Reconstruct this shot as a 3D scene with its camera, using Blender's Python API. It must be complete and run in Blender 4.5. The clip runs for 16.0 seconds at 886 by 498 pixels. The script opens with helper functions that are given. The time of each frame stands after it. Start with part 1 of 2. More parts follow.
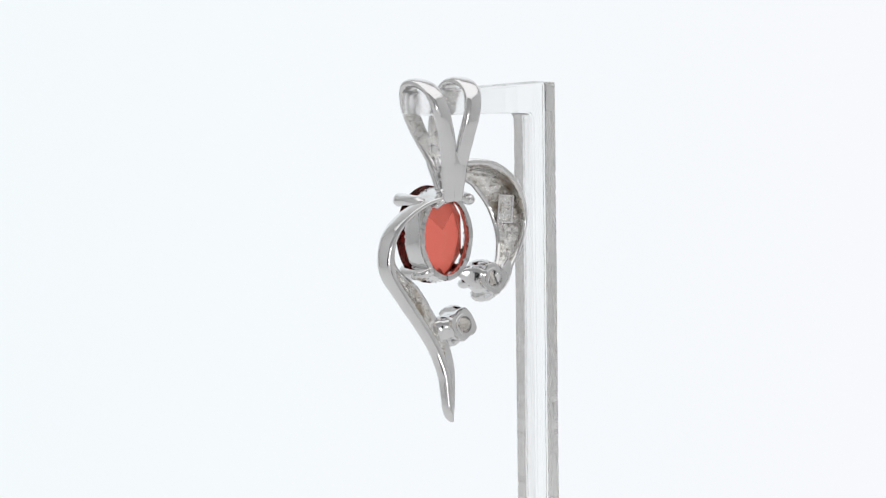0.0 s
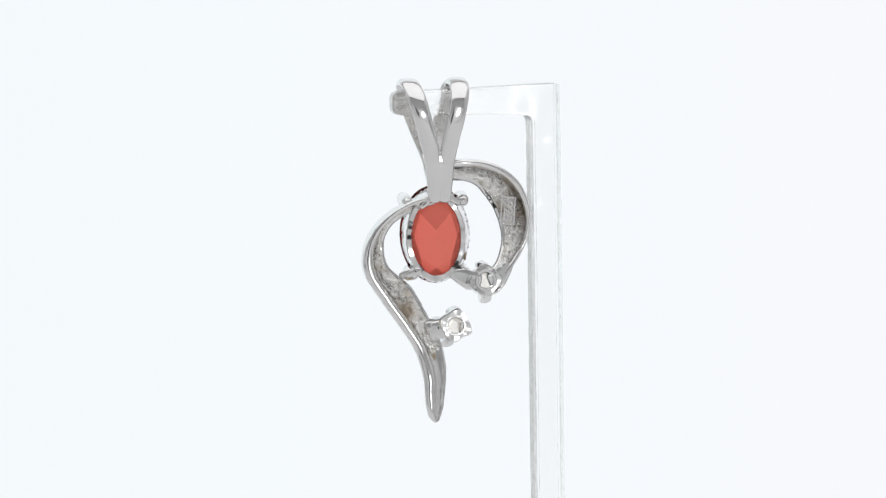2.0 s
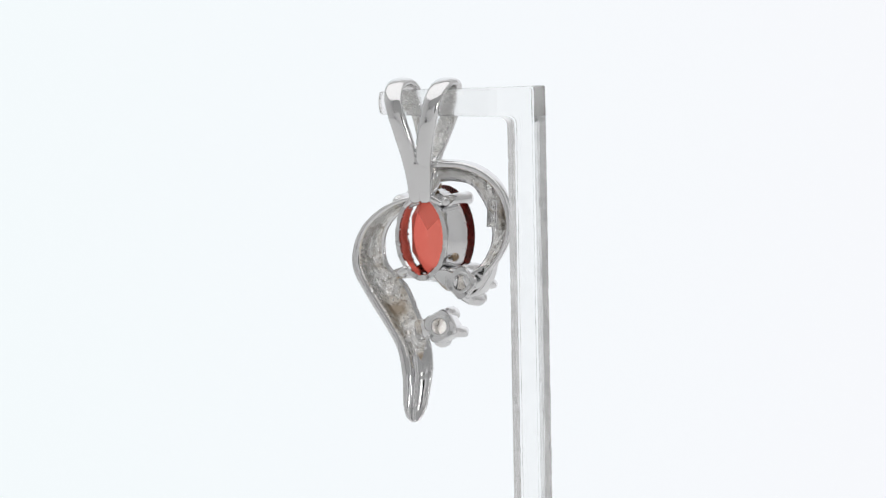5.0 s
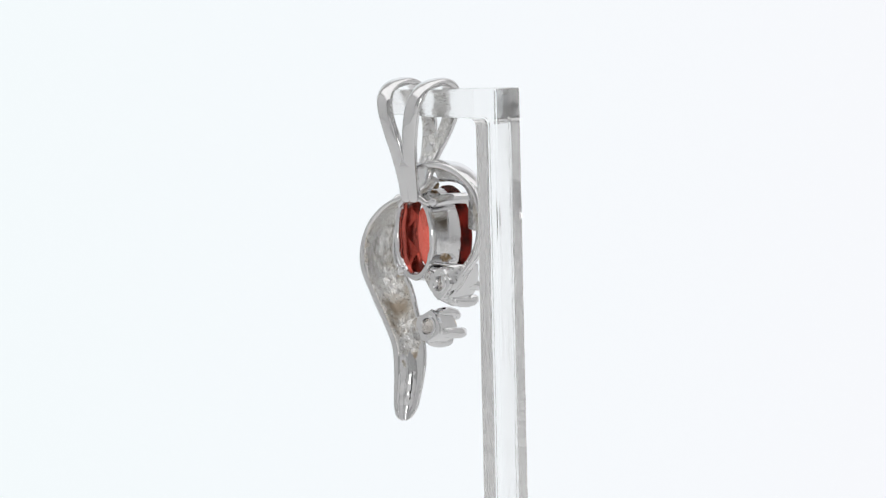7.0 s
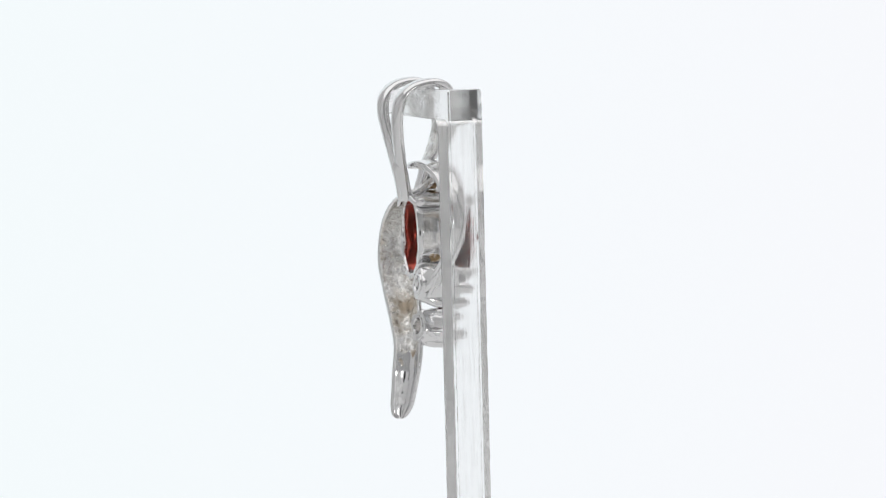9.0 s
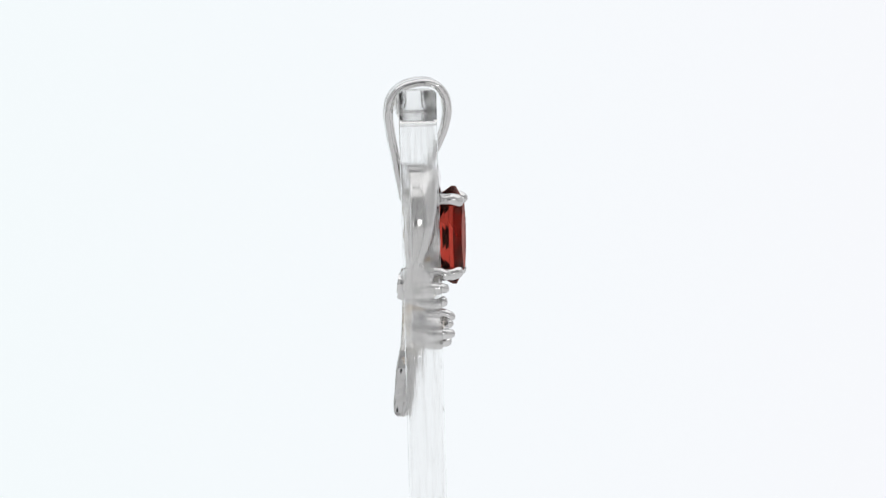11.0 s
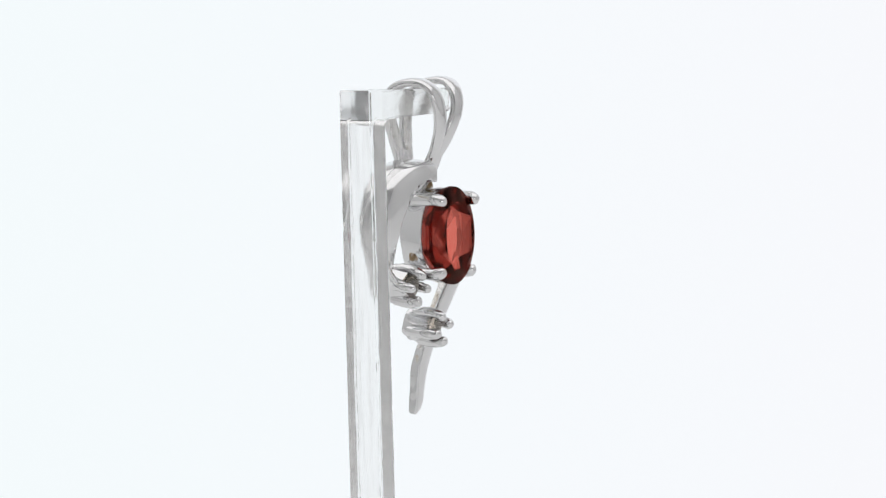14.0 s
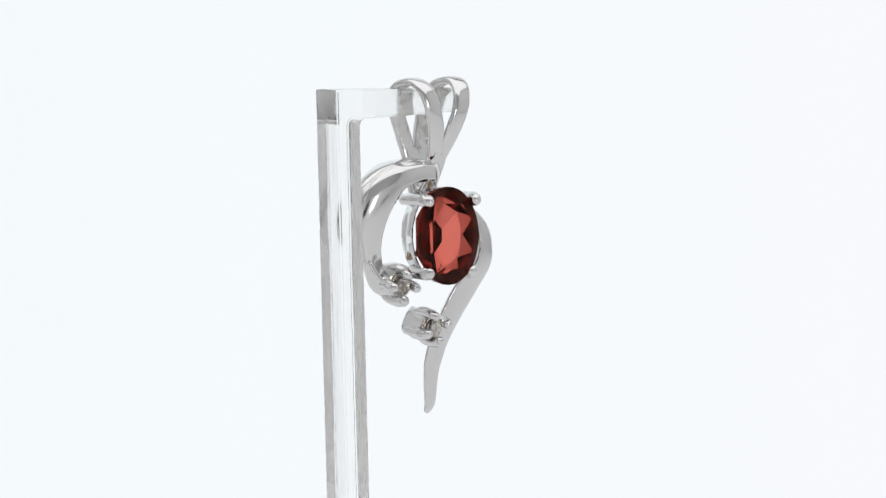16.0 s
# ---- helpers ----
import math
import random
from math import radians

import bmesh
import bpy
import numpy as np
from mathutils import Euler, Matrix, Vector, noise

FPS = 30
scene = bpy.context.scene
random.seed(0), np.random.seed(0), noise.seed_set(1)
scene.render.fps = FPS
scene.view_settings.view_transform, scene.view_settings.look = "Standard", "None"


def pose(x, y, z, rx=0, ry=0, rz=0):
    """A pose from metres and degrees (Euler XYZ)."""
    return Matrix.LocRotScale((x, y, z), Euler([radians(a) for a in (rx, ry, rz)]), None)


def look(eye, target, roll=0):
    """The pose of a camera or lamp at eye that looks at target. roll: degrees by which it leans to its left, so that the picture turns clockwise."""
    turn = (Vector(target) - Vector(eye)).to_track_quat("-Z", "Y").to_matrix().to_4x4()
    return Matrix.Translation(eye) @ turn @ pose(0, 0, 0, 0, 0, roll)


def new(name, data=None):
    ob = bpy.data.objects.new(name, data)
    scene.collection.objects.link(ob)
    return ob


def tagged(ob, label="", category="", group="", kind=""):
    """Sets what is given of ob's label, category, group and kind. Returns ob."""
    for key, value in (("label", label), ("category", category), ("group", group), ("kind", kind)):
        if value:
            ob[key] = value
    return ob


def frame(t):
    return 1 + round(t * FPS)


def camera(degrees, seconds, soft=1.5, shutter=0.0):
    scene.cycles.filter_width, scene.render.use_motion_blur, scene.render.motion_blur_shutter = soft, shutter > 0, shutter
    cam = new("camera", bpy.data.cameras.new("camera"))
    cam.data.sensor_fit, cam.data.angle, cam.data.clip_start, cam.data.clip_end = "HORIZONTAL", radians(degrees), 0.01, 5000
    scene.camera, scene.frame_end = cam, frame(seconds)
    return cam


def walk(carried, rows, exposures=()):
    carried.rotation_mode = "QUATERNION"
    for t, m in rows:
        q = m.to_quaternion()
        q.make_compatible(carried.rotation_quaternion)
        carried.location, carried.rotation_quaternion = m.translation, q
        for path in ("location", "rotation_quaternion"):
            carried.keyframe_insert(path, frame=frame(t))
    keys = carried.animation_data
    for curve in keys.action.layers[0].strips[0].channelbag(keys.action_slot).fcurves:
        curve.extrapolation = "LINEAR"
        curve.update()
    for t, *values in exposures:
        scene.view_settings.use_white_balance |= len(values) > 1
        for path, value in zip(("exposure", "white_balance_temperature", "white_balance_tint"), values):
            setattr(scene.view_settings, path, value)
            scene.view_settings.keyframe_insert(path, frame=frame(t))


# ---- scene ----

U = 4.7e-5            # one drawing unit of the jewel, in metres
LIFT = 0.075          # height of the turning centre above the table


# ---- camera ----
EYE_WAY = 7000 * U
ELEV = radians(4.61)
CENTRE = Vector((9.2 * U, 0, LIFT))
EYE = CENTRE + Vector((0, -math.cos(ELEV), math.sin(ELEV))) * EYE_WAY
cam = camera(12.78, 16.0, 1.2)
walk(cam, [(0.0, look(EYE, CENTRE, -1.04)), (16.0, look(EYE, CENTRE, -1.04))], [(0.0, 0.0), (16.0, 0.0)])


# ---- light: a photo tent whose backdrop is given its own glow, a wide lamp panel overhead and a small lamp beside the camera ----
world = bpy.data.worlds.new("world")
scene.world = world
world.use_nodes = True
world.node_tree.nodes["Background"].inputs[0].default_value = (0.03, 0.03, 0.03, 1)
world.node_tree.nodes["Background"].inputs[1].default_value = 1.0


def softbox(name, x, y, z, target, width, height, watts):
    data = bpy.data.lights.new(name, "AREA")
    data.color = (1.0, 0.99, 0.985)
    data.shape, data.size, data.size_y, data.energy = "RECTANGLE", width, height, watts
    ob = new(name, data)
    ob.matrix_world = look((x, y, z), target)
    return ob


AIM = (0, 0, LIFT)
softbox("lamp_panel_top", 0.0, -0.04, 0.44, (0, -0.04, 0), 0.84, 0.60, 1.36)
softbox("lamp_beside_camera", 0.15, -0.36, 0.10, AIM, 0.04, 0.06, 0.07)


# ---- materials ----
def material(name, color=(0.8, 0.8, 0.8), rough=0.5, metal=0.0):
    m = bpy.data.materials.new(name)
    m.use_nodes = True
    b = m.node_tree.nodes["Principled BSDF"]
    b.inputs["Base Color"].default_value = (*color, 1)
    b.inputs["Roughness"].default_value = rough
    b.inputs["Metallic"].default_value = metal
    return m, b, m.node_tree


def noise_tex(nt, scale, detail=4.0, rough=0.55):
    co = nt.nodes.new("ShaderNodeTexCoord")
    n = nt.nodes.new("ShaderNodeTexNoise")
    n.inputs["Scale"].default_value = scale
    n.inputs["Detail"].default_value = detail
    n.inputs["Roughness"].default_value = rough
    nt.links.new(co.outputs["Object"], n.inputs["Vector"])
    return n


def ramp(nt, source, stops):
    r = nt.nodes.new("ShaderNodeValToRGB")
    while len(r.color_ramp.elements) < len(stops):
        r.color_ramp.elements.new(0.5)
    for e, (p, c) in zip(r.color_ramp.elements, stops):
        e.position, e.color = p, (*c, 1)
    nt.links.new(source, r.inputs["Fac"])
    return r


def bump(nt, b, source, strength, distance):
    n = nt.nodes.new("ShaderNodeBump")
    n.inputs["Strength"].default_value = strength
    n.inputs["Distance"].default_value = distance
    nt.links.new(source, n.inputs["Height"])
    nt.links.new(n.outputs["Normal"], b.inputs["Normal"])


def grey(v):
    return (v, v, v)


def make_polished():
    m, b, nt = material("polished_silver", (0.80, 0.80, 0.805), 0.08, 1.0)
    n = noise_tex(nt, 900, 3)
    r = ramp(nt, n.outputs["Fac"], [(0.35, grey(0.08)), (0.75, grey(0.20))])
    nt.links.new(r.outputs["Color"], b.inputs["Roughness"])
    w = noise_tex(nt, 350, 2)
    bump(nt, b, w.outputs["Fac"], 0.25, 0.00006)
    return m


def make_cast(name, low, middle):
    """Unpolished cast silver: dull and grainy, with tan oxide left in the low places."""
    m, b, nt = material(name, (0.8, 0.79, 0.77), 0.3, 1.0)
    n = noise_tex(nt, 420, 5, 0.6)
    c = ramp(nt, n.outputs["Fac"], [(0.32, low), (0.42, middle), (0.52, (0.90, 0.895, 0.88))])
    nt.links.new(c.outputs["Color"], b.inputs["Base Color"])
    r = ramp(nt, n.outputs["Fac"], [(0.35, grey(0.36)), (0.55, grey(0.13))])
    nt.links.new(r.outputs["Color"], b.inputs["Roughness"])
    f = noise_tex(nt, 2400, 5.0, 0.72)
    speck = ramp(nt, f.outputs["Fac"], [(0.37, (0.28, 0.23, 0.18)), (0.46, grey(1.0))])
    mix = nt.nodes.new("ShaderNodeMixRGB")
    mix.blend_type = "MULTIPLY"
    mix.inputs[0].default_value = 0.65
    nt.links.new(c.outputs["Color"], mix.inputs[1])
    nt.links.new(speck.outputs["Color"], mix.inputs[2])
    nt.links.new(mix.outputs[0], b.inputs["Base Color"])
    bump(nt, b, f.outputs["Fac"], 0.6, 0.00018)
    return m


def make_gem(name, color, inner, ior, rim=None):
    """A coloured stone: refraction takes the stone's colour, inner reflections darken; rim: darker colour painted in as
    shade round an oval of half 62 by 87 units.
    """
    m = bpy.data.materials.new(name)
    m.use_nodes = True
    nt = m.node_tree
    nt.nodes.remove(nt.nodes["Principled BSDF"])
    clear = nt.nodes.new("ShaderNodeBsdfRefraction")
    clear.inputs["Color"].default_value = (*color, 1)
    clear.inputs["IOR"].default_value = ior
    clear.inputs["Roughness"].default_value = 0.0
    # darker rim colour stands for light lost on longer ways through the stone
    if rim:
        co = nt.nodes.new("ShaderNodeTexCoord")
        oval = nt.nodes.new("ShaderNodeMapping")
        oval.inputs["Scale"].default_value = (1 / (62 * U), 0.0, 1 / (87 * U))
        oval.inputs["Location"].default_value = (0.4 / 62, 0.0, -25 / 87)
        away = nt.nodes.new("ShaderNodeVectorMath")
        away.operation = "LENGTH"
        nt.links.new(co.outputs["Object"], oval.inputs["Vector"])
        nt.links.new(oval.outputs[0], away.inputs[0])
        rim_shade = ramp(nt, away.outputs["Value"], [(0.58, color), (0.92, rim)])
        nt.links.new(rim_shade.outputs["Color"], clear.inputs["Color"])
    gloss = nt.nodes.new("ShaderNodeBsdfGlossy")
    gloss.inputs["Color"].default_value = (*inner, 1)
    gloss.inputs["Roughness"].default_value = 0.0
    edge = nt.nodes.new("ShaderNodeFresnel")
    edge.inputs["IOR"].default_value = ior
    mix = nt.nodes.new("ShaderNodeMixShader")
    nt.links.new(edge.outputs[0], mix.inputs[0])
    nt.links.new(clear.outputs[0], mix.inputs[1])
    nt.links.new(gloss.outputs[0], mix.inputs[2])
    nt.links.new(mix.outputs[0], nt.nodes["Material Output"].inputs["Surface"])
    return m


def make_acrylic():
    m, b, nt = material("clear_acrylic", (0.99, 0.993, 0.99), 0.03)
    b.inputs["Transmission Weight"].default_value = 1.0
    b.inputs["IOR"].default_value = 1.49
    n = noise_tex(nt, 260, 4, 0.6)
    r = ramp(nt, n.outputs["Fac"], [(0.42, grey(0.015)), (0.72, grey(0.14))])
    nt.links.new(r.outputs["Color"], b.inputs["Roughness"])
    bump(nt, b, n.outputs["Fac"], 0.08, 0.0001)
    return m


def make_scuffed():
    """Acrylic dulled by handling: long smears and scratches."""
    m, b, nt = material("scuffed_acrylic", (0.99, 0.993, 0.99), 0.1)
    b.inputs["Transmission Weight"].default_value = 0.96
    b.inputs["IOR"].default_value = 1.49
    n = noise_tex(nt, 420, 5, 0.65)
    co = nt.nodes.new("ShaderNodeMapping")
    co.inputs["Scale"].default_value = (0.45, 1.0, 1.6)
    nt.links.new(n.inputs["Vector"].links[0].from_socket, co.inputs["Vector"])
    nt.links.new(co.outputs[0], n.inputs["Vector"])
    r = ramp(nt, n.outputs["Fac"], [(0.40, grey(0.04)), (0.66, grey(0.30))])
    nt.links.new(r.outputs["Color"], b.inputs["Roughness"])
    bump(nt, b, n.outputs["Fac"], 0.45, 0.0003)
    return m


def make_sawn():
    """Saw-cut acrylic edge: lightly frosted, with marks along the cut."""
    m, b, nt = material("sawn_acrylic_edge", (0.995, 0.995, 0.992), 0.2)
    b.inputs["Transmission Weight"].default_value = 0.95
    b.inputs["IOR"].default_value = 1.49
    n = noise_tex(nt, 900, 5, 0.65)
    co = nt.nodes.new("ShaderNodeMapping")
    co.inputs["Scale"].default_value = (1.0, 1.0, 0.06)
    nt.links.new(n.inputs["Vector"].links[0].from_socket, co.inputs["Vector"])
    nt.links.new(co.outputs[0], n.inputs["Vector"])
    r = ramp(nt, n.outputs["Fac"], [(0.40, grey(0.06)), (0.68, grey(0.22))])
    nt.links.new(r.outputs["Color"], b.inputs["Roughness"])
    # saw chips and dust along the cut
    g = noise_tex(nt, 2600, 4, 0.7)
    nt.links.new(co.outputs[0], g.inputs["Vector"])
    chip = ramp(nt, g.outputs["Fac"], [(0.50, grey(0.97)), (0.75, grey(0.82))])
    nt.links.new(chip.outputs["Color"], b.inputs["Transmission Weight"])
    bump(nt, b, n.outputs["Fac"], 0.2, 0.00025)
    return m


def make_frost():
    """Acrylic ground dull."""
    m, b, nt = material("frosted_acrylic", (0.995, 0.995, 0.992), 0.4)
    b.inputs["Transmission Weight"].default_value = 0.95
    b.inputs["IOR"].default_value = 1.49
    n = noise_tex(nt, 700, 5, 0.65)
    r = ramp(nt, n.outputs["Fac"], [(0.35, grey(0.07)), (0.7, grey(0.17))])
    nt.links.new(r.outputs["Color"], b.inputs["Roughness"])
    bump(nt, b, n.outputs["Fac"], 0.06, 0.0002)
    return m


# light on the backdrop is put into its own emission, tinted left to right
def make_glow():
    m, b, nt = material("glowing_white_backdrop", (0.02, 0.02, 0.02), 0.9)
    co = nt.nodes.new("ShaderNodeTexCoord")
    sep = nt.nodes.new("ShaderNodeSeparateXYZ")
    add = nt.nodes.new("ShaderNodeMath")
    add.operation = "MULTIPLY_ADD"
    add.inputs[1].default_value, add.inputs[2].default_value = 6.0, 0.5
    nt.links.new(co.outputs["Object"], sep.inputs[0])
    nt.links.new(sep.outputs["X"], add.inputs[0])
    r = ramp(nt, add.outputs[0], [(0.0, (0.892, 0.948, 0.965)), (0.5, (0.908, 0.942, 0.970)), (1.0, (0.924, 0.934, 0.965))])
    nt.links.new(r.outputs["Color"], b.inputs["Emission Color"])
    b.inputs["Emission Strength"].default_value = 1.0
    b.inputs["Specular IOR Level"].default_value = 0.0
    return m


def make_fabric(name, v):
    m, b, nt = material(name, (v, v, v), 0.9)
    n = noise_tex(nt, 900, 2)
    bump(nt, b, n.outputs["Fac"], 0.1, 0.0003)
    return m


def make_tarnish():
    m, b, nt = material("brown_tarnish", (0.3, 0.2, 0.1), 0.35, 0.85)
    n = noise_tex(nt, 2500, 5, 0.7)
    c = ramp(nt, n.outputs["Fac"], [(0.35, (0.10, 0.07, 0.04)), (0.5, (0.42, 0.30, 0.18)), (0.62, (0.8, 0.77, 0.72))])
    nt.links.new(c.outputs["Color"], b.inputs["Base Color"])
    bump(nt, b, n.outputs["Fac"], 0.6, 0.0002)
    return m


SILVER, TARNISH = make_polished(), make_tarnish()
CAST = make_cast("cast_silver", (0.50, 0.42, 0.33), (0.76, 0.73, 0.68))
CLEAN_CAST = make_cast("clean_cast_silver", (0.66, 0.65, 0.64), (0.80, 0.795, 0.79))
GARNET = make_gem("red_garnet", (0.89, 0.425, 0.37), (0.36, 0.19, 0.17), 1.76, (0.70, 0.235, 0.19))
CLEAR = make_gem("clear_crystal", (0.975, 0.95, 0.92), (0.95, 0.92, 0.88), 1.6)
ACRYLIC, SCUFFED, SAWN, FROST = make_acrylic(), make_scuffed(), make_sawn(), make_frost()
GLOW, FABRIC, GREY_FABRIC = make_glow(), make_fabric("white_tent_fabric", 0.86), make_fabric("grey_tent_fabric", 0.48)
PALE_FABRIC = make_fabric("pale_grey_tent_fabric", 0.81)


# ---- mesh helpers ----
def part(name, bm, mats, parent, label="", sharp=35, scale=U):
    bm.normal_update()
    bmesh.ops.recalc_face_normals(bm, faces=bm.faces)
    for v in bm.verts:
        v.co *= scale
    for f in bm.faces:
        f.smooth = True
    for e in bm.edges:
        e.smooth = len(e.link_faces) == 2 and e.calc_face_angle(0) < radians(sharp)
    mesh = bpy.data.meshes.new(name)
    bm.to_mesh(mesh)
    bm.free()
    for m in (mats if isinstance(mats, (list, tuple)) else [mats]):
        mesh.materials.append(m)
    ob = new(name, mesh)
    ob.parent = parent
    if label:
        tagged(ob, label)
    return ob


def uneven(bm, size, wave):
    """Pushes a cast surface in and out a little."""
    bm.normal_update()
    for v in bm.verts:
        v.co += v.normal * (size * noise.noise(v.co / wave) + 0.5 * size * noise.noise(v.co / (wave * 0.4) + Vector((7, 3, 1))))
    return bm


def spline(points, n):
    """n points along a Catmull-Rom curve through rows of numbers."""
    p = np.array(points, float)
    p = np.vstack([2 * p[0] - p[1], p, 2 * p[-1] - p[-2]])
    out = []
    for s in np.linspace(0, len(p) - 3 - 1e-9, n):
        i = int(s)
        t = s - i
        a, b, c, d = p[i:i + 4]
        out.append(0.5 * (2 * b + (c - a) * t + (2 * a - 5 * b + 4 * c - d) * t * t + (3 * b - a - 3 * c + d) * t ** 3))
    return np.array(out)


def skin(rings, bm=None, mats=None, caps=True):
    """A closed tube over equal closed rings of points. mats: material index per ring segment."""
    bm = bm or bmesh.new()
    rows = [[bm.verts.new(p) for p in r] for r in rings]
    n = len(rows[0])
    for a, b in zip(rows, rows[1:]):
        for k in range(n):
            f = bm.faces.new((a[k], a[(k + 1) % n], b[(k + 1) % n], b[k]))
            if mats:
                f.material_index = mats[k]
    if caps:
        bm.faces.new(rows[0][::-1])
        bm.faces.new(rows[-1])
    return bm


def rod(points, steps=24, sides=14, bm=None, power=2.0, wide=(1, 0, 0)):
    """A rod along rows (x, y, z, half width, half thickness), rounded at both ends."""
    p = spline(points, steps)
    c, w, h = p[:, :3], p[:, 3], p[:, 4]
    tan = np.gradient(c, axis=0)
    tan /= np.linalg.norm(tan, axis=1)[:, None]
    rings = []

    def ring(i, shift, size):
        t = Vector(tan[i])
        s = Vector(wide)
        s = (s - t * s.dot(t)).normalized()
        u = t.cross(s)
        out = []
        for k in range(sides):
            a = 2 * math.pi * k / sides
            ca, sa = math.cos(a), math.sin(a)
            q = 2.0 / power
            out.append(Vector(c[i]) + t * shift + s * (math.copysign(abs(ca) ** q, ca) * w[i] * size) + u * (math.copysign(abs(sa) ** q, sa) * h[i] * size))
        return out

    for a in (0.15, 0.5, 0.8):
        r = min(w[0], h[0])
        rings.append(ring(0, -r * math.sqrt(1 - a * a), a))
    for i in range(len(c)):
        rings.append(ring(i, 0, 1))
    for a in (0.8, 0.5, 0.15):
        r = min(w[-1], h[-1])
        rings.append(ring(len(c) - 1, r * math.sqrt(1 - a * a), a))
    return skin(rings, bm)


def hollow_band(rows, steps=160, thick=15.0, lip=8.0, smooth_below=-1000.0, flare=0.0):
    """A half shell with rounded rims, swept along rows (outer back edge x, y, z, inner front edge x, y, z, squareness)."""
    rings, n, m, q = [], 18, 20, 6
    p = spline(rows, steps)
    for k, r in enumerate(p):
        o, i, bulge = Vector(r[:3]), Vector(r[3:6]), r[6]
        flat = Vector((i.x - o.x, 0, i.z - o.z))
        span = flat.length
        way = flat / span
        deep = abs(i.y - o.y)
        th = min(thick, span * 0.36, deep * 0.5 + 1)
        ti = min(lip, span * 0.3, deep * 0.35 + 1)
        i = i - way * (ti * 0.5)
        drop = min(5.2, th * 0.4)
        o.y += drop
        flat = Vector((i.x - o.x, 0, i.z - o.z))
        ring = []
        swell = min(flare, span * 0.2)
        o += way * swell
        flat = Vector((i.x - o.x, 0, i.z - o.z))
        # polished outside
        for a in np.linspace(0.02, math.pi / 2 - 0.02, n):
            f, g = math.cos(a) ** bulge, math.sin(a) ** bulge
            ring.append(Vector((i.x - flat.x * f, o.y + (i.y - o.y) * g, i.z - flat.z * f)) - way * (1.35 * swell * math.sin(2 * a) ** 0.8))
        # inner rim
        for a in np.linspace(0, math.pi, q + 2)[1:-1]:
            grain = 1.0 + 0.22 * noise.noise(i / 3.5) + 0.15 * noise.noise(i / 9)
            ring.append(i + way * (math.sin(a) * ti * 0.5 * grain) + Vector((0, -ti * 0.5 * (1 - math.cos(a)), 0)))
        # cast hollow
        o2 = o + way * th
        y2 = i.y - ti
        rest = i - o2
        rough = 1.7 if r[2] > smooth_below else 0.25
        for a in np.linspace(math.pi / 2 - 0.03, 0.03, m):
            f, g = math.cos(a) ** max(0.6, bulge), math.sin(a) ** max(0.6, bulge)
            v = Vector((i.x - rest.x * f, o.y + (y2 - o.y) * g, i.z - rest.z * f))
            v.y -= rough * (2.6 * noise.noise(v / 16) + 1.6 * noise.noise(v / 7)) * math.sin(2 * a)
            ring.append(v)
        # back rim
        for a in np.linspace(0, math.pi, q + 2)[1:-1]:
            ring.append(o + way * (th * 0.5 * (1 + math.cos(a))) + Vector((0, -math.sin(a) * drop, 0)))
        rings.append(ring)
    mats = [0] * (n + q) + [1] * (m + 1) + [0] * (q - 1)
    bm = skin(rings, mats=mats)
    for f in bm.faces:
        mid = f.calc_center_median()
        if mid.z < smooth_below + 40 * noise.noise(mid / 14):
            f.material_index = 0
    return bm


def oval_ring(cx, cz, rx, rz, y, n, turn=0.0):
    return [Vector((cx + rx * math.cos(2 * math.pi * k / n + turn), y, cz + rz * math.sin(2 * math.pi * k / n + turn))) for k in range(n)]


def pipe(outer, inner):
    """A tube wall from rings outside and back along rings inside."""
    rings = outer + inner[::-1]
    bm = skin(rings + [rings[0]], caps=False)
    bmesh.ops.remove_doubles(bm, verts=bm.verts, dist=1e-5)
    return bm


def cut_stone(rx, rz, girdle, crown, depth, keel=0.12, table=0.56):
    """A faceted oval, table towards +y, as the hull of its facet corners."""
    bm = bmesh.new()
    pts = oval_ring(0, 0, rx * table, rz * table, crown, 8, math.pi / 8)
    pts += oval_ring(0, 0, rx * 0.83, rz * 0.83, crown * 0.60, 8, 0)
    pts += oval_ring(0, 0, rx, rz, girdle, 32) + oval_ring(0, 0, rx, rz, 0, 32)
    pts += oval_ring(0, 0, rx * 0.93, rz * 0.93, -depth * 0.32, 8, math.pi / 8)
    pts += oval_ring(0, 0, rx * 0.62, rz * 0.66, -depth * 0.76, 8, 0)
    pts += [Vector((0, -depth, rz * keel)), Vector((0, -depth, -rz * keel))]
    vs = [bm.verts.new(p) for p in pts]
    bmesh.ops.convex_hull(bm, input=vs)
    loose = [v for v in bm.verts if not v.link_faces]
    if loose:
        bmesh.ops.delete(bm, geom=loose, context="VERTS")
    bmesh.ops.dissolve_limit(bm, angle_limit=radians(1.5), verts=bm.verts, edges=bm.edges)
    return bm


def box_bm(x0, x1, y0, y1, z0, z1):
    bm = bmesh.new()
    bmesh.ops.create_cube(bm, size=1)
    for v in bm.verts:
        v.co = Vector(((x0, x1)[v.co.x > 0], (y0, y1)[v.co.y > 0], (z0, z1)[v.co.z > 0]))
    return bm


def moved(bm, m):
    bmesh.ops.transform(bm, matrix=m, verts=bm.verts)
    return bm


# ---- the tent ----
def structure(name, bm, mat, label):
    ob = part(name, bm, mat, None, label, 20, 1.0)
    return tagged(ob, "", name.split("_")[0], "", "structure")


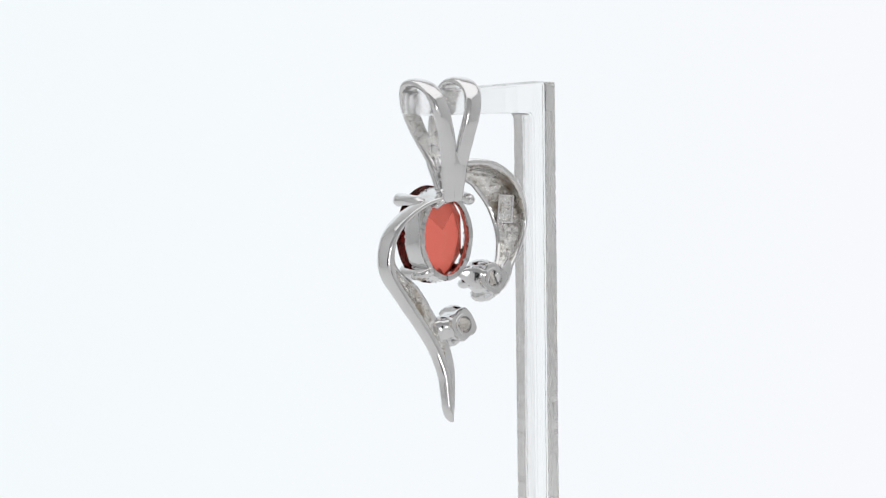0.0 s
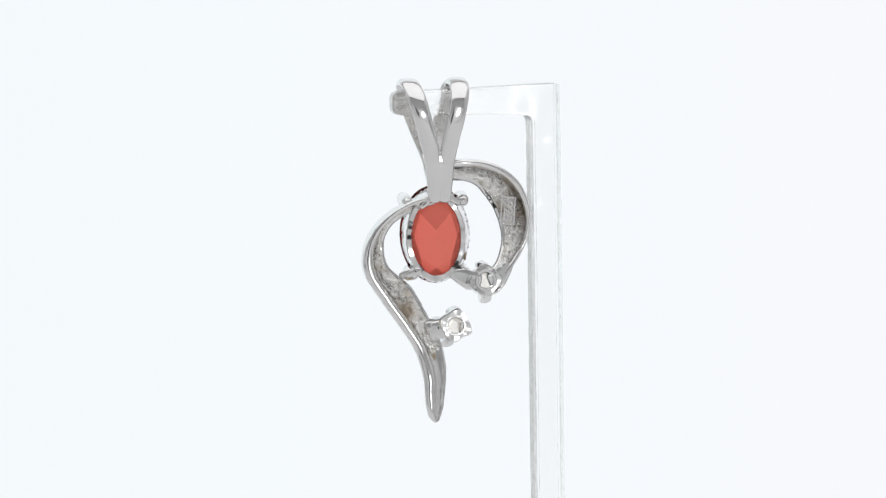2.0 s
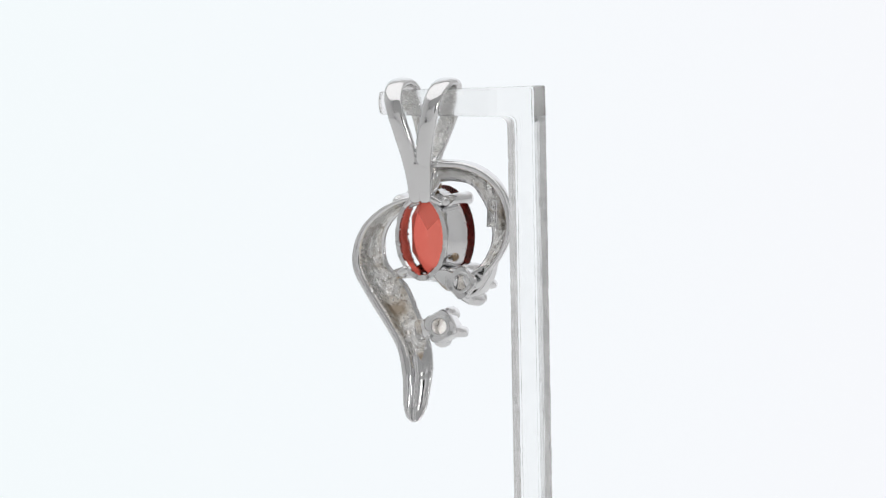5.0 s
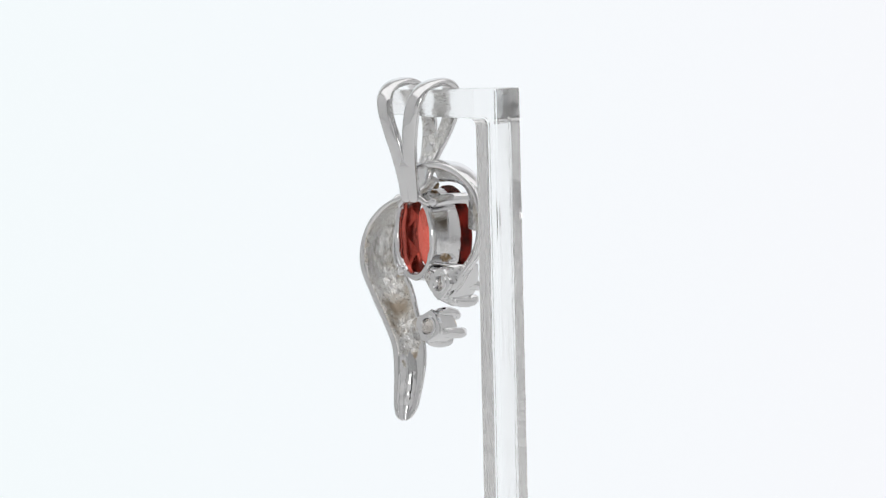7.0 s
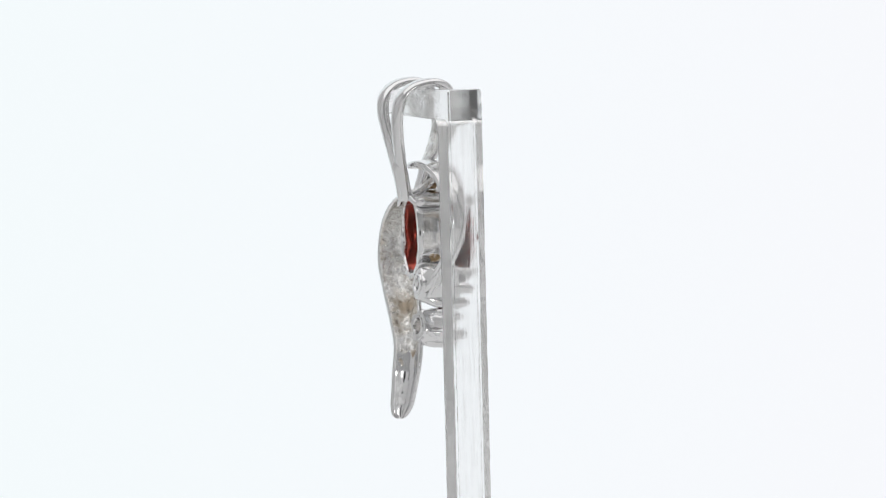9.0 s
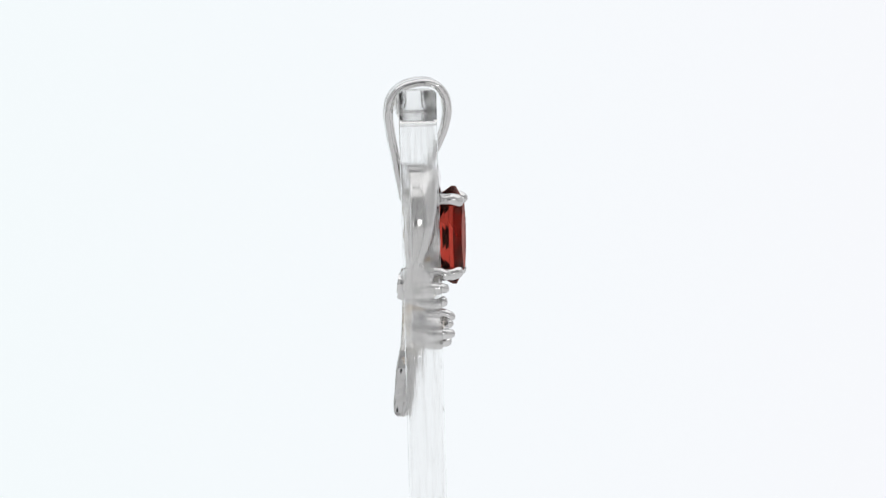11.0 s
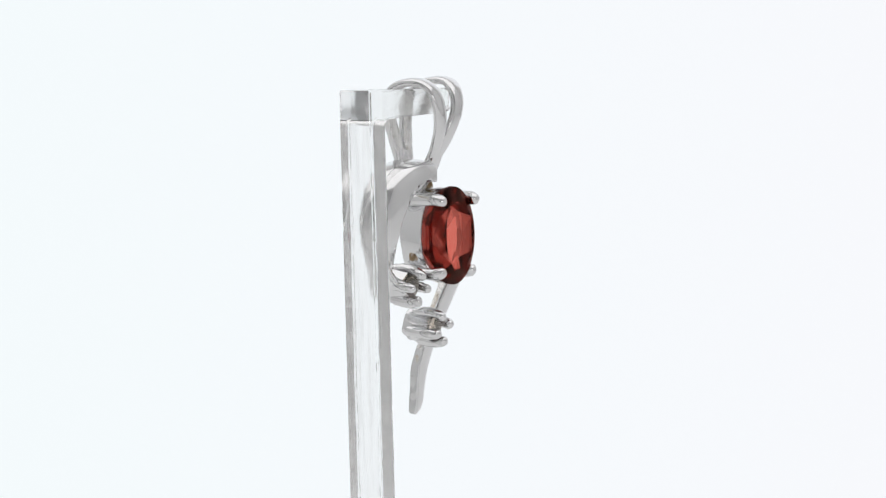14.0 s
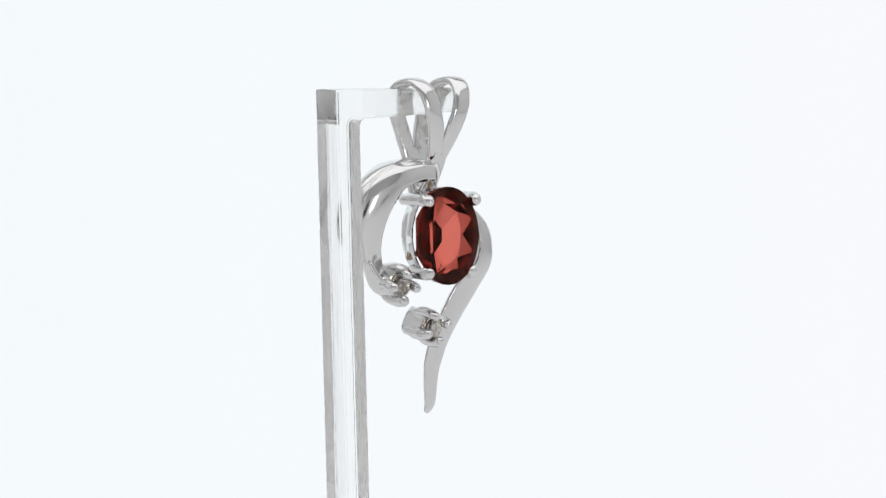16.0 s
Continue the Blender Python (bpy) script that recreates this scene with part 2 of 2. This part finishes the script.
def wall_with_opening(y, depth, cx, cz, radius, top):
    """A front wall with a round opening at (cx, cz)."""
    bm = bmesh.new()
    outer, inner = [], []
    for k in range(32):
        a = 2 * math.pi * (k + 0.5) / 32
        dx, dz = math.cos(a), math.sin(a)
        reach = min(((0.45 if dx > 0 else -0.45) - cx) / dx, ((top if dz > 0 else 0.0) - cz) / dz)
        outer.append((cx + dx * reach, cz + dz * reach))
        inner.append((cx + dx * radius, cz + dz * radius))
    rows = [[bm.verts.new((x, yy, z)) for x, z in ring] for ring, yy in ((outer, y), (inner, y), (inner, y - depth), (outer, y - depth))]
    for a, b in ((0, 1), (1, 2), (2, 3), (3, 0)):
        for k in range(32):
            bm.faces.new((rows[a][k], rows[a][(k + 1) % 32], rows[b][(k + 1) % 32], rows[b][k]))
    return bm


structure("floor", box_bm(-0.45, 0.45, -0.41, 0.31, -0.01, 0.0), FABRIC, "white fabric floor of a photo tent")
structure("backdrop", box_bm(-0.215, 0.215, 0.28, 0.288, 0.0, 0.29), GLOW, "plain white photo backdrop made to glow evenly")
structure("wall_north", box_bm(-0.45, 0.45, 0.30, 0.31, 0.0, 0.5), FABRIC, "white fabric back wall of a photo tent")
structure("wall_west", box_bm(-0.46, -0.45, -0.41, 0.31, 0.0, 0.5), PALE_FABRIC, "pale grey fabric side wall of a photo tent")
structure("wall_east", box_bm(0.45, 0.46, -0.41, 0.31, 0.0, 0.5), PALE_FABRIC, "pale grey fabric side wall of a photo tent")
structure("wall_south", wall_with_opening(-0.40, 0.01, EYE.x, EYE.z, 0.060, EYE.z + 0.062), FABRIC, "white fabric front wall with a camera opening")
structure("wall_flap", box_bm(-0.45, 0.45, -0.41, -0.40, EYE.z + 0.062, 0.5), GREY_FABRIC, "grey fabric flap over the front opening")
structure("ceiling", box_bm(-0.45, 0.45, -0.41, 0.31, 0.5, 0.51), GREY_FABRIC, "grey fabric ceiling of a photo tent")


# ---- display stand ----
def make_stand():
    stand = new("display_stand")
    stand.location = (0, 0, 0)
    tagged(stand, "clear acrylic display stand with a hooked top arm", "display stand")
    base = -LIFT / U
    lean = 0.0013

    def px(x, z):
        return x + lean * (z - 285)

    prof = [(px(161, base), base), (px(161, 205), 205)]
    for a in np.linspace(0, 90, 7)[1:]:
        a = radians(a)
        prof.append((161 - 16 * (1 - math.cos(a)), 222 + 15 * math.sin(a)))
    prof += [(40, 239), (-52, 240.5), (-64, 241), (-75, 241.5), (-82, 244), (-86, 250), (-87, 257), (-87, 267), (-86, 274), (-82, 280), (-75, 282.5), (-64, 283), (-52, 283), (40, 285), (140, 288), (205, 290), (210, 289), (211, 284), (px(211, 238), 238), (px(211, base), base)]
    bm = bmesh.new()
    near = [bm.verts.new((x, -71 - 0.0084 * (z - 285), z)) for x, z in prof]
    far = [bm.verts.new((x, -7 - 0.0084 * (z - 285), z)) for x, z in prof]
    bm.faces.new(near)
    bm.faces.new(far[::-1])
    k = len(prof)
    for i in range(k):
        f = bm.faces.new((near[i], far[i], far[(i + 1) % k], near[(i + 1) % k]))
        f.material_index = 1
    # rounded long edges and a rounded arm tip
    long = [e for e in bm.edges if abs(e.verts[0].co.y - e.verts[1].co.y) < 20]
    bmesh.ops.recalc_face_normals(bm, faces=bm.faces)
    bmesh.ops.bevel(bm, geom=long, offset=3.2, segments=2, affect="EDGES")
    # chipped, slightly wavy saw-cut edges
    for z in np.arange(-440, 236, 7.0):
        bmesh.ops.bisect_plane(bm, geom=bm.verts[:] + bm.edges[:] + bm.faces[:], plane_co=(0, 0, z), plane_no=(0, 0, 1))
    for x in np.arange(-40, 205, 8.0):
        bmesh.ops.bisect_plane(bm, geom=bm.verts[:] + bm.edges[:] + bm.faces[:], plane_co=(x, 0, 0), plane_no=(1, 0, 0))
    for v in bm.verts:
        chip = max(0.0, noise.noise(v.co / 9) - 0.25) * (2.2 if v.co.z < 232 else 0.6)
        v.co.x += 0.35 * noise.noise(v.co / 30 + Vector((3, 9, 4))) - chip * (0.8 if v.co.x > 186 else -0.8)
        v.co.y += 0.35 * noise.noise(v.co / 30) + chip * (0.8 if v.co.y < -38 else -0.8)
    for v in bm.verts:
        if v.co.x < -52:
            v.co.y = -38 + (v.co.y + 38) * math.sqrt(max(0.2, 1 - ((-52 - v.co.x) / 38) ** 2))
        v.co.z += LIFT / U
    for f in bm.faces:
        mid = f.calc_center_median()
        if mid.x < -52 or (mid.x > 209 and mid.z > 240 + LIFT / U):
            f.material_index = 2
    bmesh.ops.bisect_plane(bm, geom=bm.verts[:] + bm.edges[:] + bm.faces[:], plane_co=(128, 0, 0), plane_no=(1, 0, 0))
    arm = bm.copy()
    bmesh.ops.delete(arm, geom=[f for f in arm.faces if f.calc_center_median().x > 128], context="FACES")
    bmesh.ops.delete(bm, geom=[f for f in bm.faces if f.calc_center_median().x < 128], context="FACES")
    part("post", bm, [ACRYLIC, SAWN, FROST], stand, "clear acrylic post with saw-cut edges", 30)
    part("arm", arm, [SCUFFED, SAWN, FROST], stand, "clear acrylic arm with rounded frosted tip", 30)
    return stand


# ---- pendant ----
def at3(px, py, y):
    """A point of the back view at depth y, in drawing units."""
    u, v = px - 784.0, 441.0 - py
    k = 1 + (y - 20 * 0.08) / 7000
    u, v = (u - 0.0181 * -v * 1.0) * 1.0, (v - 0.0181 * u)
    return (u * k + 9.2, y, v * k / 0.9968 - 0.0806 * y)


def pairs(rows):
    return [(*at3(*r[:3]), *at3(*r[3:6]), r[6]) for r in rows]


def turned(bm):
    return moved(bm, Matrix.Translation((-7, 0, 25)) @ pose(0, 0, 0, 0, 0, -6))


def make_bail(pendant):
    def loop(shift):
        """One loop from the back stem over the arm to the front stem; shift: -1 or 1."""
        spread = [(8.5, -60, 92, 11.5, 7), (10, -64, 120, 12.5, 7.5), (13, -71, 160, 14, 8), (19.5, -78, 197, 15.5, 8), (30, -83, 237, 15.5, 8), (37.5, -78, 268, 16, 8), (42, -60, 288, 17, 7.5), (43.5, -32, 296.5, 17.5, 7.5),
                  (42.5, -4, 294, 17.5, 7.5), (38, 14, 277, 17, 7.5), (30.5, 21, 248, 16.5, 7.5), (20, 15, 213, 16, 7), (9.5, -1, 176, 15, 7), (5, -18, 147, 13, 6.5), (3, -26, 120, 11, 6)]
        return [(-11 + (4.5 - 0.018 * (z - 92)) + shift * x, y, z, w, h) for x, y, z, w, h in spread]

    bail = part("bail", rod([(-10, -56, 101, 23, 5.5), (-7.5, -60, 107, 20, 7.5), (-6, -63, 117, 19.5, 8.3), (-6.5, -66.8, 138, 20, 8.5), (-7, -69.6, 152, 19, 8.2), (-7.5, -71, 163, 15, 7.2), (-7.8, -72, 172, 10, 5.5)], 22, 24, None, 4.5), SILVER, pendant, "flat silver stem of the split bail")
    for shift in (-1, 1):
        strap = uneven(rod(loop(shift), 110, 24, None, 2.7), 0.7, 26)
        bmesh.ops.recalc_face_normals(strap, faces=strap.faces)
        # left as cast on the inside
        for f in strap.faces:
            mid = f.calc_center_median()
            if 125 < mid.z < 282 and f.normal.dot((Vector((mid.x, -30, 225)) - mid).normalized()) > 0.72:
                f.material_index = 1
        part("bail_loop", strap, [SILVER, CLEAN_CAST], bail)
    part("front_stem", rod([(-9, 0, 184, 9, 6), (-8.5, -9, 158, 17, 7), (-8, -24, 125, 15, 6.5), (-8, -30, 108, 13, 7)], 18, 24, None, 4.5), SILVER, bail)


def make_bands(pendant):
    a = pairs([(756, 344, -62, 760, 362, -45, 0.6), (716, 354, -60, 725, 374, -22, 0.6), (677, 376, -58, 697, 391, -8, 0.65), (646, 407, -57, 680, 415, -2, 0.7),
               (630, 447, -57, 677, 445, -2, 0.72), (633, 487, -58, 687, 474, -4, 0.72), (661, 534, -61, 722, 505, -10, 0.75), (694, 580, -64, 750, 555, -20, 0.75),
               (720, 622, -68, 773, 605, -28, 0.75), (733, 668, -77, 782, 650, -36, 0.85), (736, 710, -81, 778, 697, -44, 0.95), (738, 724, -83, 774, 721, -48, 0.9), (742, 738, -83, 769, 737, -54, 0.85), (747, 745, -81, 764, 745, -60, 0.85), (753, 749, -75, 759, 749, -65, 0.8)])
    part("scroll_band", uneven(hollow_band(a, 230, 18.0, 8.0, -185, 2.5), 0.5, 55), [SILVER, CAST], pendant, "curling silver band, hollow behind")
    b = pairs([(775, 286, -58, 778, 322, 4, 0.55), (808, 282, -60, 808, 320, 6, 0.6), (852, 286, -59, 838, 327, 4, 0.62), (889, 302, -56, 859, 348, 0, 0.7),
               (917, 329, -55, 876, 378, -6, 0.75), (934, 372, -55, 885, 412, -13, 0.75), (933, 412, -55, 883, 437, -21, 0.75), (917, 451, -58, 874, 461, -32, 0.75), (890, 489, -66, 862, 476, -42, 0.7)])
    loop = part("loop_band", uneven(hollow_band(b, 170, 13.0, 8.0, -1000.0, 1.5), 0.4, 60), [SILVER, CAST], pendant, "rounded silver loop band, hollow behind")
    # the loop's polished flank runs on round the small setting
    flank = [(*at3(px, py, y), w, 4.5) for px, py, y, w in ((900, 462, -42, 12), (889, 489, -41, 21), (872, 513, -38, 27), (850, 521, -36, 26))]
    part("web", uneven(rod(flank, 26, 20, None, 3.5, (0, 1, 0)), 0.7, 20), SILVER, pendant)
    # flat web between basket, loop and small setting
    for row in ([(16, -46, -40, 8, 5), (32, -52, -46, 15, 6), (46, -60, -51, 18, 6), (58, -66, -54, 15, 6)], [(82, -67, -54, 16, 6), (97, -63, -46, 16, 6), (112, -58, -30, 11, 5)]):
        part("web", uneven(rod(row, 14, 14, None, 3.5, (0, 0, 1)), 1.2, 9), SILVER, pendant)
    for row in ([(-44, -44, -34, 8, 6), (-56, -40, -38, 8, 6), (-70, -30, -42, 7, 6)], [(-26, -32, -142, 20, 8), (-12, -38, -139, 19, 9), (-1, -42, -136, 17, 8)],
                [(-6, -52, 96, 10, 8), (0, -34, 104, 9, 9), (6, -14, 122, 8, 8)], [(-38, -56, 80, 5, 4), (-20, -58, 94, 6, 5), (-6, -59, 98, 6, 6), (9, -57, 95, 6, 5), (28, -52, 85, 5, 4)]):
        part("solder_joint", uneven(rod(row, 26, 16, None, 2.4, (0, 0, 1)), 1.0, 10), [SILVER], pendant)
    for row in ([(42, -32, -12, 8, 2.5), (43.5, -20, -8, 9, 2.5), (43.5, -8, -6, 6, 2)], [(-52, -40, -42, 5, 4), (-62, -36, -46, 6, 4)], [(2, -22, 112, 6, 5), (8, -8, 114, 6, 4)]):
        part("tarnish", uneven(rod(row, 16, 14, None, 2.0, (0, 0, 1)), 2.5, 6), TARNISH, pendant, "brown tarnish left by soldering")
    # stamped plate in the loop's hollow
    turn = Matrix.Translation((123, -34, 67)) @ pose(0, 0, 0, 0, 5, -30)
    plate = box_bm(-13.5, 13.5, -3, 4, -25, 25)
    bmesh.ops.bevel(plate, geom=plate.edges[:], offset=1.2, segments=2, affect="EDGES")
    hallmark = part("hallmark_plate", moved(plate, turn), CAST, loop, "small raised stamped plate")
    for x0, x1, z0, z1 in ((-13.5, -11, -25, 25), (11, 13.5, -25, 25), (-10.5, 10.5, -25, -22.5), (-10.5, 10.5, 22.5, 25)):
        part("raised_border", moved(box_bm(x0, x1, -7.5, -2, z0, z1), turn), SILVER, hallmark)
    text = bpy.data.curves.new("stamp_text", "FONT")
    text.body, text.size, text.extrude, text.align_x, text.align_y = "925", 24, 2.6, "CENTER", "CENTER"
    holder = bpy.data.objects.new("stamp_text", text)
    mesh = holder.to_mesh()
    bm = bmesh.new()
    bm.from_mesh(mesh)
    holder.to_mesh_clear()
    bpy.data.objects.remove(holder)
    bpy.data.curves.remove(text)
    part("stamp_number", moved(bm, turn @ Matrix.Translation((0, -5.2, 0)) @ pose(0, 0, 0, 90, 0, 0) @ pose(0, 0, 0, 0, 0, -90)), SILVER, hallmark, "raised number 925")


def make_setting(pendant):
    n = 72
    outer = [oval_ring(0, 0, 51, 76, -49, n), oval_ring(0, 0, 53, 78, -46, n), oval_ring(0, 0, 53, 78, -38, n), oval_ring(2, 0, 56, 80.5, -20, n), oval_ring(4, 0, 60, 84, 4, n), oval_ring(4, 0, 59.5, 83.5, 6, n)]
    inner = [oval_ring(0, 0, 44, 68, -49, n), oval_ring(0, 0, 42.5, 66.5, -46, n), oval_ring(0, 0, 43, 67, -38, n), oval_ring(2, 0, 48, 73, -20, n), oval_ring(4, 0, 57, 81, 4, n), oval_ring(4, 0, 58, 82, 6, n)]
    basket = part("basket", uneven(turned(pipe(outer, inner)), 1.6, 14), SILVER, pendant, "oval silver basket open at the back")
    # beaded upper rim
    for k in range(44):
        a = 2 * math.pi * k / 44
        bm = bmesh.new()
        bmesh.ops.create_icosphere(bm, subdivisions=1, radius=2.6)
        part("bead", turned(moved(bm, Matrix.Translation((4 + 59 * math.cos(a), 5, 83 * math.sin(a))))), SILVER, basket)
    for k in range(36):
        a = 2 * math.pi * (k + 0.3 * math.sin(5 * k)) / 36
        bm = bmesh.new()
        bmesh.ops.create_icosphere(bm, subdivisions=1, radius=2.0 + 0.6 * math.sin(3.1 * k))
        part("bead", turned(moved(bm, Matrix.Translation((44 * math.cos(a), -47, 68 * math.sin(a))))), SILVER, basket)
    for x, z, tip in ((51, 65, 43), (-50, 64, 45), (51, -65, 40), (-42, -66, 41)):
        bm = rod([(x * 0.96, -42, z * 0.98, 10, 10), (x * 1.0, -10, z * 1.0, 11, 11), (x * 1.02, 20, z, 11, 11), (x * 1.0, tip - 13, z * 1.0, 12, 12), (x * 0.95, tip - 4, z * 0.97, 11.5, 11.5)], 16, 14)
        part("prong", uneven(turned(bm), 0.9, 12), SILVER, pendant)
    seat = Matrix.Translation((-4, 0, 25)) @ pose(0, 0, 0, 0, 0, -8) @ Matrix.Translation((0, 26, 0))
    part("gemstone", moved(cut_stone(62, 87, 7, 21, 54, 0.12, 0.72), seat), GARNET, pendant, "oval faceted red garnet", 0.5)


def make_accent(pendant, back, front, radius, turn):
    """A small square setting with four claws and a round clear stone, from the back point to the front point."""
    back, front = Vector(back), Vector(front)
    way = front - back
    length = way.length
    place = Matrix.Translation(back) @ Vector((0, 1, 0)).rotation_difference(way).to_matrix().to_4x4()
    n = 40

    def square(r, y, amount):
        out = []
        for k in range(n):
            a = 2 * math.pi * k / n
            q = r * (1 + amount * math.cos(4 * (a - radians(turn))))
            out.append(Vector((q * math.cos(a), y, q * math.sin(a))))
        return out

    hole = radius * 0.54
    setting = part("accent_setting", uneven(moved(pipe(
        [square(radius * 1.0, 0, 0.09), square(radius * 1.09, 3.5, 0.09), square(radius * 1.05, length * 0.3, 0.09), square(radius * 1.0, length * 0.72, 0.07)],
        [oval_ring(0, 0, hole, hole, 0, n), oval_ring(0, 0, hole, hole, 8, n), oval_ring(0, 0, radius * 0.62, radius * 0.62, length * 0.3, n), oval_ring(0, 0, radius * 0.78, radius * 0.78, length * 0.72, n)]),
        place), 1.4, 14), SILVER, pendant, "small square silver setting with four claws")
    lip = pipe([oval_ring(0, 0, hole + 6, hole + 6, 1, n), oval_ring(0, 0, hole + 4.5, hole + 4.5, -2.2, n)], [oval_ring(0, 0, hole - 0.5, hole - 0.5, 1, n), oval_ring(0, 0, hole + 1, hole + 1, -2.2, n)])
    part("hole_rim", moved(lip, place), SILVER, setting)
    for k in range(4):
        a = radians(turn + 90 * k)
        px, pz = math.cos(a) * radius * 1.08, math.sin(a) * radius * 1.08
        r = 9.8 + 0.7 * math.sin(3 * k + turn)
        bm = rod([(px * 0.84, 11, pz * 0.84, r * 0.8, r * 0.8), (px, length * 0.45, pz, r, r), (px * 1.02, length * 0.8, pz * 1.02, r, r), (px * 0.86, length, pz * 0.86, r * 0.95, r * 0.95)], 16, 14)
        part("claw", uneven(moved(bm, place), 1.2, 9), SILVER, setting)
    part("accent_stone", moved(cut_stone(radius * 0.84, radius * 0.84, 2, 5, 8, 0.02, 0.66), place @ Matrix.Translation((0, length * 0.78, 0))), CLEAR, setting, "small round clear stone", 0.5)


def make_pendant():
    pendant = new("pendant")
    pendant.location = (0, 0, LIFT)
    tagged(pendant, "polished silver scroll pendant with oval red garnet hanging from acrylic", "pendant")
    make_bail(pendant)
    make_bands(pendant)
    make_setting(pendant)
    make_accent(pendant, (20, -50, -132), (17, 16, -140), 25.5, 73)
    make_accent(pendant, (71, -72, -52), (79, 6, -63), 25, 5)
    return pendant


display_stand = make_stand()
pendant_thing = make_pendant()


# ---- the turning ----
def motions():
    for thing, z in ((display_stand, 0.0), (pendant_thing, LIFT)):
        rows = []
        for k in range(17):
            angle = 10.931 * (k - 3.0) - 0.00995 * (k - 8.0) ** 2
            rows.append((float(k), pose(0, 0, z, 0, 0, -angle)))
        walk(thing, rows)


motions()
